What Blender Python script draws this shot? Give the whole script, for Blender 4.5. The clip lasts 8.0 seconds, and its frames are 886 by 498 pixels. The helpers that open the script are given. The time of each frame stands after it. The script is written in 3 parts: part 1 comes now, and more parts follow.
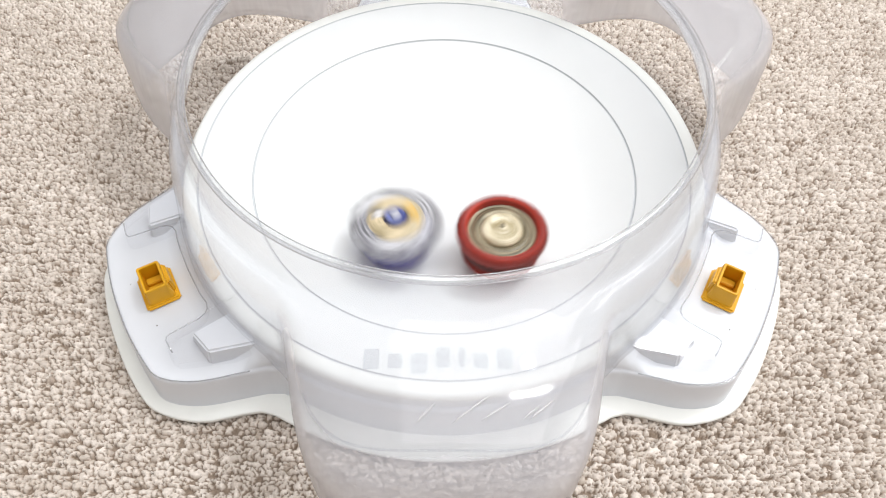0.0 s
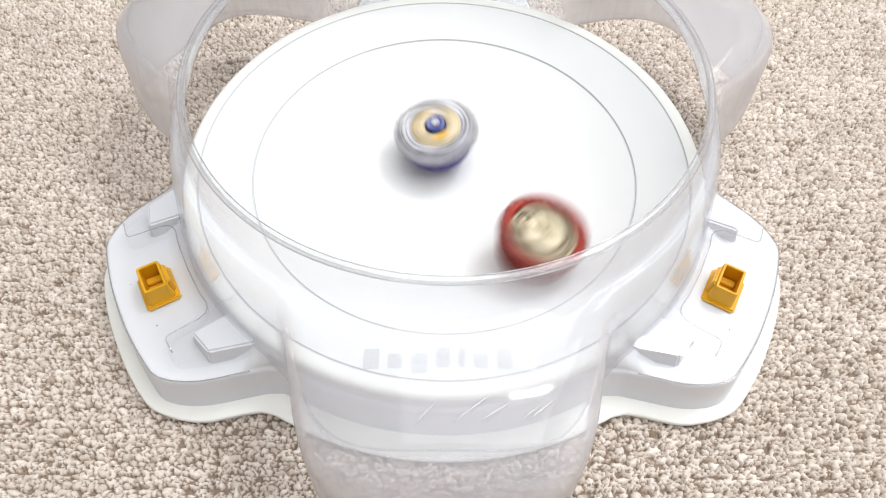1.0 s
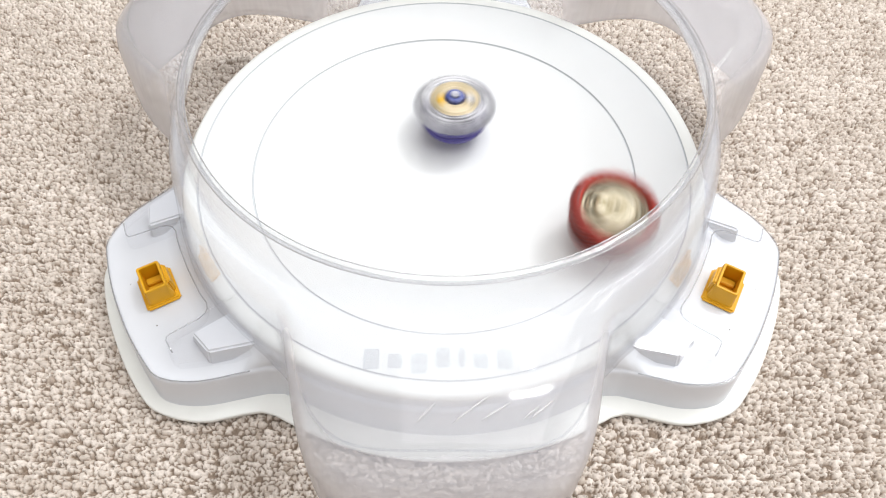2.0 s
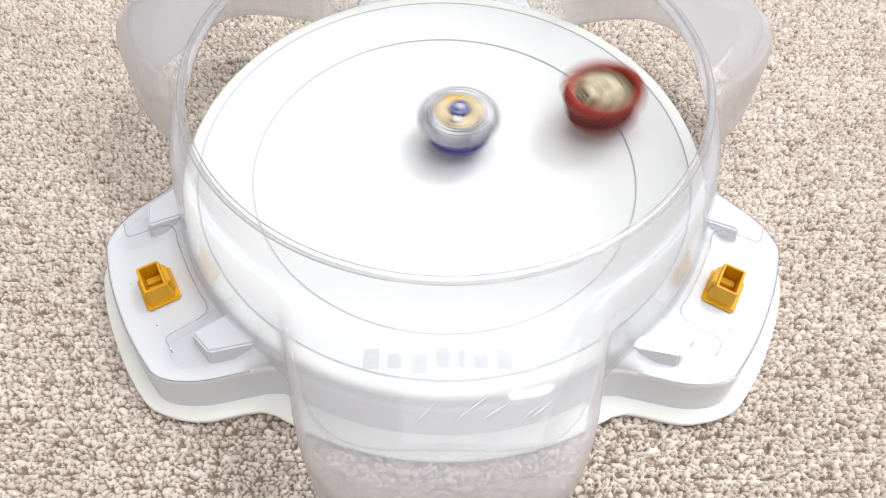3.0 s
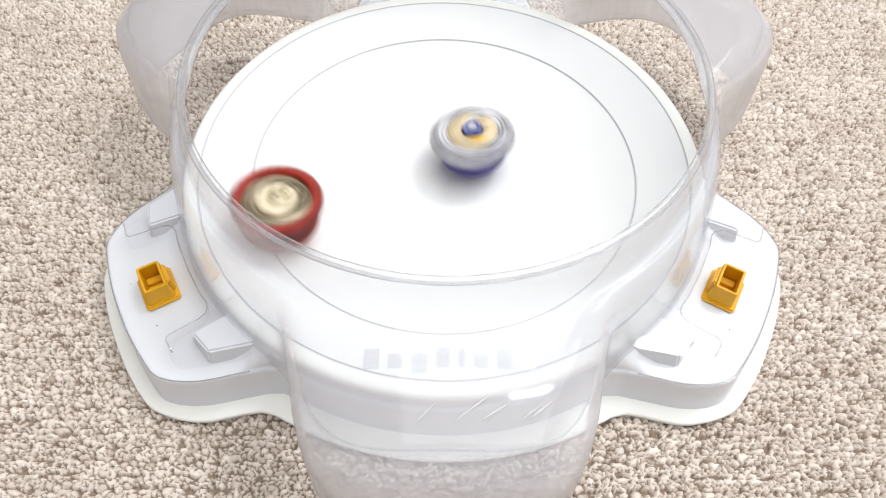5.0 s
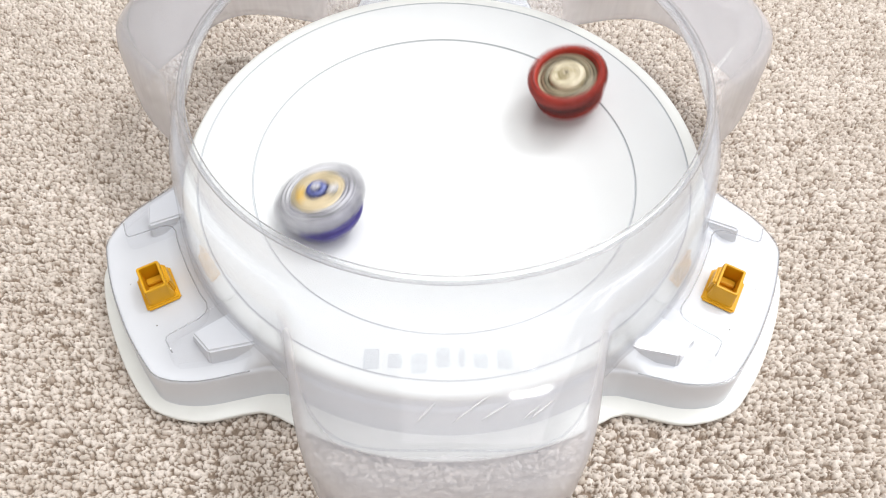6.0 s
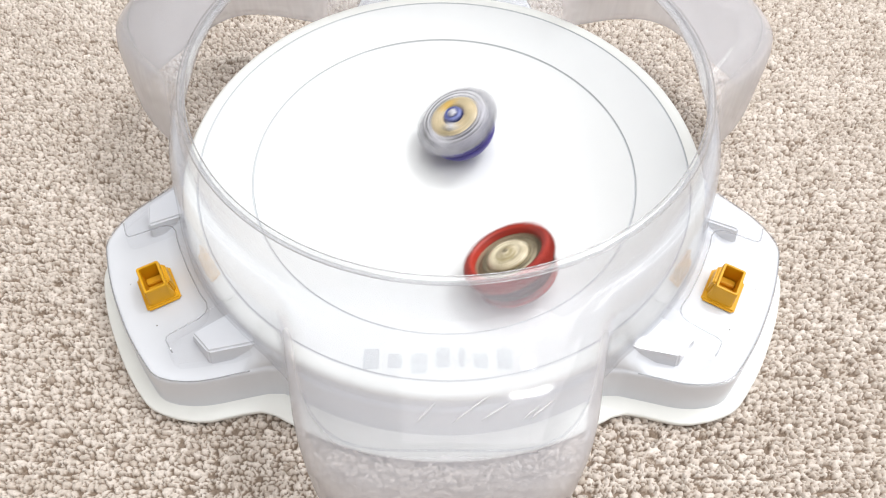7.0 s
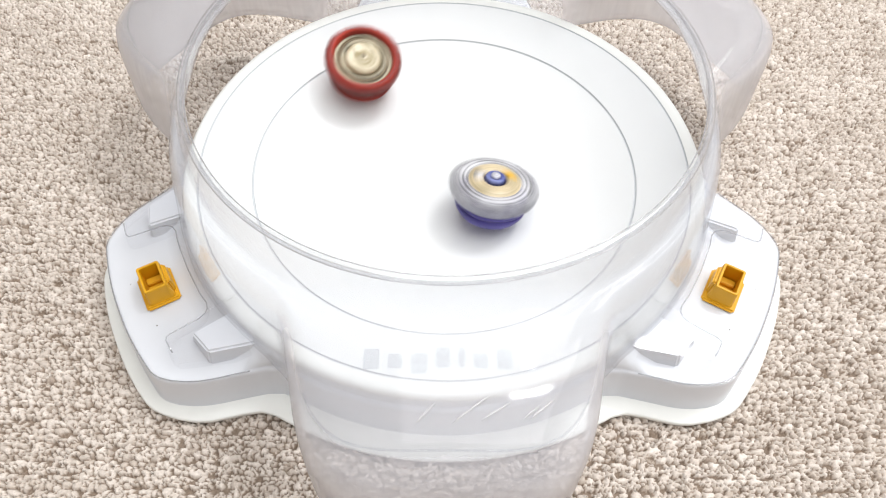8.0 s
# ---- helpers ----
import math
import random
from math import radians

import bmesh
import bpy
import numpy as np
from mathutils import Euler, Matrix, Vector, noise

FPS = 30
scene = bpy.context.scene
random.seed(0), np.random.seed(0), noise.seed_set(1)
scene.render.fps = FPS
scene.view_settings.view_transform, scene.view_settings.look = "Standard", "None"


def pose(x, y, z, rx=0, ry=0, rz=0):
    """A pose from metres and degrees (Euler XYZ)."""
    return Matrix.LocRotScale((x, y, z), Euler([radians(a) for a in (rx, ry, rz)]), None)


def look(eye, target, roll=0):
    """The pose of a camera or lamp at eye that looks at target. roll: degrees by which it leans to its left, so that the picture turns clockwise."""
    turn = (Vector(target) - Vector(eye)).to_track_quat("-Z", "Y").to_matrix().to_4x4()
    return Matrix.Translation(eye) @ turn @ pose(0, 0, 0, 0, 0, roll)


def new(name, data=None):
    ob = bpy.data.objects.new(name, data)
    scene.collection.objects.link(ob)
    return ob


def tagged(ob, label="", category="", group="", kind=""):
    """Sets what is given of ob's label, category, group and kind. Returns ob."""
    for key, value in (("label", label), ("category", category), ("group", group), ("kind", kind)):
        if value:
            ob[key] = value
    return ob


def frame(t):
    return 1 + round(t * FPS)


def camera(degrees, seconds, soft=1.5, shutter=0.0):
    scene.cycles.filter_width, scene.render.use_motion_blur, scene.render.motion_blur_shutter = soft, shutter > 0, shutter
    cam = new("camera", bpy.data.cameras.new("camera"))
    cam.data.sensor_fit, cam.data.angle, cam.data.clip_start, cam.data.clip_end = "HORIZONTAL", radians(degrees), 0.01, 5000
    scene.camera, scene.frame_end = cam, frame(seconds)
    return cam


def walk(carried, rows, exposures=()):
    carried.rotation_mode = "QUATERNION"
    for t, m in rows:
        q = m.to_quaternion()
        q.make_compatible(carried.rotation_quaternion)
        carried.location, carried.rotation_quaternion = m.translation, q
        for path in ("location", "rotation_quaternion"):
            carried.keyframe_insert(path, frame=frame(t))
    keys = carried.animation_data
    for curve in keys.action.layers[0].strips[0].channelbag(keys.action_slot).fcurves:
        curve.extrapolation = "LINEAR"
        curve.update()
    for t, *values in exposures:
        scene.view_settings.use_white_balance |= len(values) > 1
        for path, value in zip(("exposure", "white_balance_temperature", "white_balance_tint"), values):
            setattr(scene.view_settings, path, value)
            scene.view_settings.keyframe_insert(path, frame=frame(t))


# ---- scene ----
cam = camera(68.1, 8.0, soft=1.15, shutter=0.5)
EYE = (-0.0043, -0.2604, 0.3311)
YAW, PITCH, ROLL = math.radians(0.98), math.radians(56.3), 1.28
AIM = (EYE[0] + math.sin(YAW) * math.cos(PITCH), EYE[1] + math.cos(YAW) * math.cos(PITCH), EYE[2] - math.sin(PITCH))
walk(cam, [(0.0, look(EYE, AIM, ROLL)), (8.0, look(EYE, AIM, ROLL))], exposures=[(0.0, -0.04), (0.4, 0.0), (8.0, 0.0)])

# ---- light: a small ceiling lamp, and a broad fill light added overhead ----
world = bpy.data.worlds.new("world")
scene.world = world
world.use_nodes = True
world.node_tree.nodes["Background"].inputs[0].default_value = (0.97, 0.985, 1.0, 1)
world.node_tree.nodes["Background"].inputs[1].default_value = 0.3

# small bright lamp known by its glint; broad unseen fill added to soften light
LAMPS = (("ceiling_lamp_and_fill", (1.10, 0.72, 2.3), (1.10, 0.72, 0.0), 0.62, 0.18, 23.0, (0.975, 0.985, 1.0)),
         ("ceiling_lamp_and_fill", (0.72, 0.08, 2.36), (0.72, 0.08, 0.0), 2.5, 2.7, 68.5, (0.965, 0.985, 1.0)))
for lamp_name, at, to, wide, deep, watts, colour in LAMPS:
    lamp_data = bpy.data.lights.new(lamp_name, "AREA")
    lamp_data.shape, lamp_data.size, lamp_data.size_y = "RECTANGLE", wide, deep
    lamp_data.energy, lamp_data.color = watts, colour
    lamp = new(lamp_name, lamp_data)
    lamp.matrix_world = look(at, to)


# ---- materials ----
def material(name):
    m = bpy.data.materials.new(name)
    m.use_nodes = True
    nt = m.node_tree
    return m, nt.nodes, nt.links, nt.nodes["Principled BSDF"]


def plastic(name, colour, rough=0.35, vary=0.04, scale=60.0, bump=0.02, sub=0.0):
    """Moulded plastic: faint mottling, fine grain in the relief, scuffs in the gloss."""
    m, n, l, b = material(name)
    co = n.new("ShaderNodeTexCoord")
    big = n.new("ShaderNodeTexNoise")
    big.inputs["Scale"].default_value, big.inputs["Detail"].default_value = scale, 5
    l.new(co.outputs["Object"], big.inputs["Vector"])
    ramp = n.new("ShaderNodeMapRange")
    ramp.inputs["To Min"].default_value, ramp.inputs["To Max"].default_value = 1 - vary, 1 + vary
    l.new(big.outputs[0], ramp.inputs["Value"])
    mul = n.new("ShaderNodeVectorMath")
    mul.operation = "SCALE"
    mul.inputs[0].default_value = colour
    l.new(ramp.outputs[0], mul.inputs["Scale"])
    l.new(mul.outputs[0], b.inputs["Base Color"])
    fine = n.new("ShaderNodeTexNoise")
    fine.inputs["Scale"].default_value, fine.inputs["Detail"].default_value = scale * 25, 3
    l.new(co.outputs["Object"], fine.inputs["Vector"])
    rr = n.new("ShaderNodeMapRange")
    rr.inputs["To Min"].default_value, rr.inputs["To Max"].default_value = rough * 0.75, rough * 1.3
    l.new(big.outputs[0], rr.inputs["Value"])
    l.new(rr.outputs[0], b.inputs["Roughness"])
    bp = n.new("ShaderNodeBump")
    bp.inputs["Strength"].default_value, bp.inputs["Distance"].default_value = bump, 0.001
    l.new(fine.outputs[0], bp.inputs["Height"])
    l.new(bp.outputs[0], b.inputs["Normal"])
    return m


def clear_plastic(name, haze, tint=(0.972, 0.980, 0.985), wave=0.05, haze_colour=(0.86, 0.87, 0.91), frosted=0.0, shine=0.045, grazing=0.5, pocket_shade_colour=(0.78, 0.755, 0.76), rough=0.06):
    """Thin thermoformed clear plastic: see-through, glossy by Fresnel, a little milky; its deep-drawn pockets are
    frosted, with shading put into their haze colour.
    """
    m, n, l, b = material(name)
    n.remove(b)
    out = n["Material Output"]
    co = n.new("ShaderNodeTexCoord")
    ns = n.new("ShaderNodeTexNoise")
    ns.inputs["Scale"].default_value, ns.inputs["Detail"].default_value = 38.0, 2
    stretch = n.new("ShaderNodeMapping")
    stretch.inputs["Scale"].default_value = (1, 1, 0.35)
    l.new(co.outputs["Object"], stretch.inputs["Vector"])
    l.new(stretch.outputs[0], ns.inputs["Vector"])
    bp = n.new("ShaderNodeBump")
    bp.inputs["Strength"].default_value, bp.inputs["Distance"].default_value = wave, 0.004
    l.new(ns.outputs[0], bp.inputs["Height"])
    clear = n.new("ShaderNodeBsdfTransparent")
    clear.inputs[0].default_value = (*tint, 1)
    gloss = n.new("ShaderNodeBsdfGlossy")
    gloss.inputs["Roughness"].default_value = rough
    l.new(bp.outputs[0], gloss.inputs["Normal"])
    facing = n.new("ShaderNodeLayerWeight")
    facing.inputs["Blend"].default_value = 0.5
    l.new(bp.outputs[0], facing.inputs["Normal"])
    power = n.new("ShaderNodeMath")
    power.operation = "POWER"
    power.inputs[1].default_value = 2.8
    l.new(facing.outputs["Facing"], power.inputs[0])
    fres = n.new("ShaderNodeMath")
    fres.operation = "MULTIPLY_ADD"
    fres.inputs[1].default_value, fres.inputs[2].default_value = grazing, shine
    l.new(power.outputs[0], fres.inputs[0])
    # milkiness: even in the walls, denser and streaky in the pockets
    pocket = n.new("ShaderNodeAttribute")
    pocket.attribute_name = "pocket"
    streak_at = n.new("ShaderNodeMapping")
    streak_at.inputs["Scale"].default_value = (1, 1, 0.10)
    l.new(co.outputs["Object"], streak_at.inputs["Vector"])
    streak = n.new("ShaderNodeTexNoise")
    streak.inputs["Scale"].default_value, streak.inputs["Detail"].default_value = 300.0, 4
    l.new(streak_at.outputs[0], streak.inputs["Vector"])
    streaky = n.new("ShaderNodeMapRange")
    streaky.inputs["From Min"].default_value, streaky.inputs["From Max"].default_value = 0.3, 0.7
    streaky.inputs["To Min"].default_value, streaky.inputs["To Max"].default_value = frosted * 0.92, frosted * 1.08
    l.new(streak.outputs[0], streaky.inputs["Value"])
    grow = n.new("ShaderNodeMath")
    grow.operation = "MULTIPLY_ADD"
    grow.inputs[2].default_value = haze
    l.new(pocket.outputs["Fac"], grow.inputs[0])
    l.new(streaky.outputs[0], grow.inputs[1])
    # pocket haze turns greyer, their shading painted into its colour
    tinge = n.new("ShaderNodeMix")
    tinge.data_type = "RGBA"
    tinge.inputs["A"].default_value, tinge.inputs["B"].default_value = (*haze_colour, 1), (*pocket_shade_colour, 1)
    l.new(pocket.outputs["Fac"], tinge.inputs["Factor"])
    milk = n.new("ShaderNodeBsdfTranslucent")
    dif = n.new("ShaderNodeBsdfDiffuse")
    l.new(tinge.outputs["Result"], milk.inputs[0])
    l.new(tinge.outputs["Result"], dif.inputs[0])
    both = n.new("ShaderNodeMixShader")
    l.new(milk.outputs[0], both.inputs[1])
    l.new(dif.outputs[0], both.inputs[2])
    body = n.new("ShaderNodeMixShader")
    l.new(grow.outputs[0], body.inputs[0])
    l.new(clear.outputs[0], body.inputs[1])
    l.new(both.outputs[0], body.inputs[2])
    top = n.new("ShaderNodeMixShader")
    l.new(fres.outputs[0], top.inputs[0])
    l.new(body.outputs[0], top.inputs[1])
    l.new(gloss.outputs[0], top.inputs[2])
    l.new(top.outputs[0], out.inputs[0])
    return m


def banded(name, colours, rough=0.4, scale=700.0, metallic=0.0, alpha=1.0):
    """Moulded plastic or metal with fine turned rings about its own axis, blending between two colours."""
    m, n, l, b = material(name)
    co = n.new("ShaderNodeTexCoord")
    flat = n.new("ShaderNodeVectorMath")
    flat.operation = "MULTIPLY"
    flat.inputs[1].default_value = (1, 1, 0)
    l.new(co.outputs["Object"], flat.inputs[0])
    ln = n.new("ShaderNodeVectorMath")
    ln.operation = "LENGTH"
    l.new(flat.outputs[0], ln.inputs[0])
    ns = n.new("ShaderNodeTexNoise")
    ns.noise_dimensions = "1D"
    ns.inputs["Scale"].default_value, ns.inputs["Detail"].default_value = scale, 3
    l.new(ln.outputs["Value"], ns.inputs["W"])
    bl = n.new("ShaderNodeTexNoise")
    bl.inputs["Scale"].default_value = 140
    l.new(co.outputs["Object"], bl.inputs["Vector"])
    ad = n.new("ShaderNodeMath")
    ad.operation = "MULTIPLY_ADD"
    ad.inputs[1].default_value, ad.inputs[2].default_value = 0.62, 0.0
    l.new(bl.outputs[0], ad.inputs[0])
    hf = n.new("ShaderNodeMath")
    hf.operation = "MULTIPLY_ADD"
    hf.inputs[1].default_value = 0.38
    l.new(ns.outputs[0], hf.inputs[0])
    l.new(ad.outputs[0], hf.inputs[2])
    cr = n.new("ShaderNodeValToRGB")
    cr.color_ramp.elements[0].position, cr.color_ramp.elements[1].position = 0.41, 0.59
    cr.color_ramp.elements[0].color = (*colours[0], 1)
    cr.color_ramp.elements[1].color = (*colours[1], 1)
    l.new(hf.outputs[0], cr.inputs[0])
    l.new(cr.outputs[0], b.inputs["Base Color"])
    b.inputs["Roughness"].default_value, b.inputs["Metallic"].default_value = rough, metallic
    b.inputs["Alpha"].default_value = alpha
    return m


def carpet_material():
    m, n, l, b = material("looped_wool_carpet")
    at = n.new("ShaderNodeAttribute")
    at.attribute_name = "yarn_and_gap_shade"
    cr = n.new("ShaderNodeValToRGB")
    e = cr.color_ramp.elements
    # dark end of the ramp carries the shade painted between loops
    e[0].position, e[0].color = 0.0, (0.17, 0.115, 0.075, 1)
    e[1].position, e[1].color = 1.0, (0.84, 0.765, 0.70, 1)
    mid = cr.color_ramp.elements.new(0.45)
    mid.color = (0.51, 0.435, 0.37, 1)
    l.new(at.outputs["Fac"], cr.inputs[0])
    co = n.new("ShaderNodeTexCoord")
    fib = n.new("ShaderNodeTexNoise")
    fib.inputs["Scale"].default_value, fib.inputs["Detail"].default_value = 900, 4
    l.new(co.outputs["Object"], fib.inputs["Vector"])
    rg = n.new("ShaderNodeMapRange")
    rg.inputs["To Min"].default_value, rg.inputs["To Max"].default_value = 0.72, 1.2
    l.new(fib.outputs[0], rg.inputs["Value"])
    mul = n.new("ShaderNodeVectorMath")
    mul.operation = "SCALE"
    l.new(cr.outputs[0], mul.inputs[0])
    l.new(rg.outputs[0], mul.inputs["Scale"])
    l.new(mul.outputs[0], b.inputs["Base Color"])
    b.inputs["Roughness"].default_value = 0.95
    b.inputs["Specular IOR Level"].default_value = 0.1
    bp = n.new("ShaderNodeBump")
    bp.inputs["Strength"].default_value, bp.inputs["Distance"].default_value = 0.5, 0.001
    l.new(fib.outputs[0], bp.inputs["Height"])
    l.new(bp.outputs[0], b.inputs["Normal"])
    return m


WHITE = plastic("white_moulded_plastic", (0.765, 0.78, 0.782), 0.22, 0.02, 30, 0.02)
IVORY = plastic("ivory_moulded_plastic", (0.84, 0.85, 0.82), 0.4, 0.03, 40, 0.03)
GROOVE = plastic("grey_moulded_groove", (0.56, 0.58, 0.60), 0.45, 0.05, 60, 0.03)
DECK = plastic("white_deck_plastic", (0.68, 0.70, 0.74), 0.35, 0.03, 40, 0.02)
YELLOW = plastic("yellow_plastic", (0.68, 0.345, 0.002), 0.5, 0.08, 90, 0.06)
CLEAR = clear_plastic("clear_plastic", 0.19, frosted=0.38, haze_colour=(0.92, 0.92, 0.98), shine=0.018, grazing=0.5, rough=0.07)
CLEAR_RIM = clear_plastic("clear_plastic_rim", 0.06, wave=0.01, haze_colour=(0.95, 0.94, 0.97), shine=0.10)
RIM_REFRACTION = clear_plastic("clear_plastic_rim_refraction", 0.35, wave=0.0, haze_colour=(0.62, 0.61, 0.66), shine=0.25, rough=0.15)
CLEAR_TAB = clear_plastic("clear_plastic_tab", 0.03, tint=(0.985, 0.985, 0.99), wave=0.01, shine=0.03, grazing=0.3)
EDGE = clear_plastic("clear_plastic_edge", 0.30, wave=0.02, haze_colour=(0.36, 0.37, 0.40), shine=0.1)
GLINT = clear_plastic("glint_clear_plastic", 0.5, wave=0.1, haze_colour=(0.95, 0.95, 0.97))
RAISED = clear_plastic("raised_clear_plastic", 0.06, wave=0.1, haze_colour=(0.50, 0.51, 0.56), shine=0.008, grazing=0.1)
WALL_PAINT = plastic("matt_wall_paint", (0.57, 0.55, 0.54), 0.8, 0.03, 3, 0.05)
CEILING_PAINT = plastic("matt_ceiling_paint", (0.82, 0.82, 0.81), 0.9, 0.02, 3, 0.05)
RED = banded("red_plastic", ((0.20, 0.016, 0.010), (0.42, 0.032, 0.016)), 0.45)
DARK_RED = banded("dark_red_plastic", ((0.035, 0.012, 0.010), (0.16, 0.018, 0.014)), 0.4)
KHAKI = banded("khaki_metal", ((0.10, 0.085, 0.05), (0.36, 0.31, 0.21)), 0.35, 900, 0.2)
CREAM = banded("cream_plastic", ((0.36, 0.30, 0.17), (0.76, 0.69, 0.52)), 0.4, 1100)
SMOKE = banded("smoky_grey_plastic", ((0.20, 0.20, 0.21), (0.86, 0.86, 0.90)), 0.4, 800, alpha=0.66)
GOLD = banded("gold_plastic", ((0.40, 0.33, 0.20), (0.66, 0.55, 0.36)), 0.35, 900)
AMBER = banded("amber_sticker", ((0.62, 0.36, 0.03), (0.75, 0.46, 0.05)), 0.4, 600)
BLUE = banded("blue_plastic", ((0.05, 0.07, 0.26), (0.20, 0.23, 0.46)), 0.6, 900)
PURPLE = banded("violet_blue_plastic", ((0.035, 0.025, 0.17), (0.09, 0.07, 0.33)), 0.4, 500)
BLACK = banded("black_plastic", ((0.012, 0.012, 0.014), (0.035, 0.03, 0.03)), 0.5, 500)
CRUMB = plastic("dark_dirt", (0.09, 0.07, 0.055), 0.8, 0.3, 900, 0.2)
CARPET = carpet_material()


# ---- mesh helpers ----
def mesh_of(name, verts, faces, mat, smooth=True):
    me = bpy.data.meshes.new(name)
    me.from_pydata([tuple(v) for v in verts], [], faces)
    me.materials.append(mat)
    if smooth:
        me.polygons.foreach_set("use_smooth", [True] * len(me.polygons))
    me.update()
    return me


def part_mesh(name, me, parent, label=""):
    ob = new(name, me)
    ob.parent = parent
    if label:
        ob["label"] = label
    return ob


def part(name, bm, mat, parent, label="", smooth=False):
    me = bpy.data.meshes.new(name)
    bm.to_mesh(me)
    bm.free()
    me.materials.append(mat)
    if smooth:
        me.polygons.foreach_set("use_smooth", [True] * len(me.polygons))
    return part_mesh(name, me, parent, label)


def rings(rows, cap_first=False, cap_last=False):
    """Faces that join rows of points (each a closed loop of equal count)."""
    n = len(rows[0])
    verts = [v for row in rows for v in row]
    faces = []
    for k in range(len(rows) - 1):
        for i in range(n):
            j = (i + 1) % n
            faces.append((k * n + i, k * n + j, (k + 1) * n + j, (k + 1) * n + i))
    if cap_first:
        faces.append(tuple(range(n))[::-1])
    if cap_last:
        faces.append(tuple((len(rows) - 1) * n + i for i in range(n)))
    return verts, faces


def lathe(profile, n=64, wave=0, depth=0.0, skew=0.0):
    """Rows of points about z from (radius, height) pairs; wave: lobes round it, depth: how far they cut in."""
    rows = []
    widest = max(r for r, z in profile)
    for r, z in profile:
        row = []
        cut = depth * max(0.0, min(1.0, (r / widest - 0.78) / 0.2)) if wave > 12 else depth
        for i in range(n):
            a = 2 * math.pi * i / n
            k = 1.0
            if wave:
                s = (a * wave / (2 * math.pi)) % 1.0
                k = 1 - cut * s
            row.append((r * k * math.cos(a + skew * z), r * k * math.sin(a + skew * z), z))
        rows.append(row)
    return rows


def rounded_box(sx, sy, z0, z1, bevel, taper=0.0):
    bm = bmesh.new()
    bmesh.ops.create_cube(bm, size=1.0)
    for v in bm.verts:
        k = 1 - taper if v.co.z > 0 else 1
        v.co = Vector((v.co.x * sx * k, v.co.y * sy * k, z0 if v.co.z < 0 else z1))
    bmesh.ops.bevel(bm, geom=list(bm.edges), offset=bevel, segments=3, affect="EDGES")
    return bm


def prism(foot, roof, z0, z1, bevel):
    """A block between two polygons of equal count, edges rounded."""
    bm = bmesh.new()
    low = [bm.verts.new((x, y, z0)) for x, y in foot]
    high = [bm.verts.new((x, y, z1)) for x, y in roof]
    n = len(foot)
    bm.faces.new(low[::-1])
    bm.faces.new(high)
    for i in range(n):
        bm.faces.new((low[i], low[(i + 1) % n], high[(i + 1) % n], high[i]))
    bmesh.ops.bevel(bm, geom=list(bm.edges), offset=bevel, segments=3, affect="EDGES")
    return bm


def bead(path, radius, closed=False):
    """A thin round thread along a path of points."""
    path = [Vector(p) for p in path]
    n = len(path)
    rows = []
    for k, p in enumerate(path):
        q = path[(k + 1) % n] if closed else path[min(k + 1, n - 1)]
        o = path[k - 1] if closed else path[max(k - 1, 0)]
        along = (q - o).normalized()
        across = along.cross(Vector((0, 0, 1))).normalized()
        up = across.cross(along)
        rows.append([p + across * radius * math.cos(t) + up * radius * math.sin(t) for t in (0, 1.05, 2.1, 3.14, 4.19, 5.24)])
    if closed:
        rows.append(rows[0])
    return rings(rows, cap_first=not closed, cap_last=not closed)


# ---- room ----
def room_side(name, verts, mat):
    bm = bmesh.new()
    lo, hi = verts
    bmesh.ops.create_cube(bm, size=1.0)
    for v in bm.verts:
        v.co = Vector([hi[i] if v.co[i] > 0 else lo[i] for i in range(3)])
    me = bpy.data.meshes.new(name)
    bm.to_mesh(me)
    bm.free()
    me.materials.append(mat)
    return tagged(new(name, me), name.replace("_", " ") + " in plain matt paint", "wall", kind="structure")


room_side("wall_north", ((-2.1, 2.0, -0.02), (2.1, 2.1, 2.4)), WALL_PAINT)
room_side("wall_south", ((-2.1, -2.1, -0.02), (2.1, -2.0, 2.4)), WALL_PAINT)
room_side("wall_east", ((2.0, -2.0, -0.02), (2.1, 2.0, 2.4)), WALL_PAINT)
room_side("wall_west", ((-2.1, -2.0, -0.02), (-2.0, 2.0, 2.4)), WALL_PAINT)
room_side("ceiling", ((-2.1, -2.1, 2.4), (2.1, 2.1, 2.5)), CEILING_PAINT)


def soft_noise(rng, shape, cells):
    """Smooth random field: a coarse grid of normals, blended to the given shape."""
    g = rng.normal(0, 1, (cells[0] + 2, cells[1] + 2))
    y = np.linspace(0, cells[0], shape[0])
    x = np.linspace(0, cells[1], shape[1])
    iy, ix = y.astype(int), x.astype(int)
    fy, fx = y - iy, x - ix
    fy, fx = (fy * fy * (3 - 2 * fy))[:, None], (fx * fx * (3 - 2 * fx))[None, :]
    a, b = g[np.ix_(iy, ix)], g[np.ix_(iy, ix + 1)]
    c, d = g[np.ix_(iy + 1, ix)], g[np.ix_(iy + 1, ix + 1)]
    return (a * (1 - fx) + b * fx) * (1 - fy) + (c * (1 - fx) + d * fx) * fy


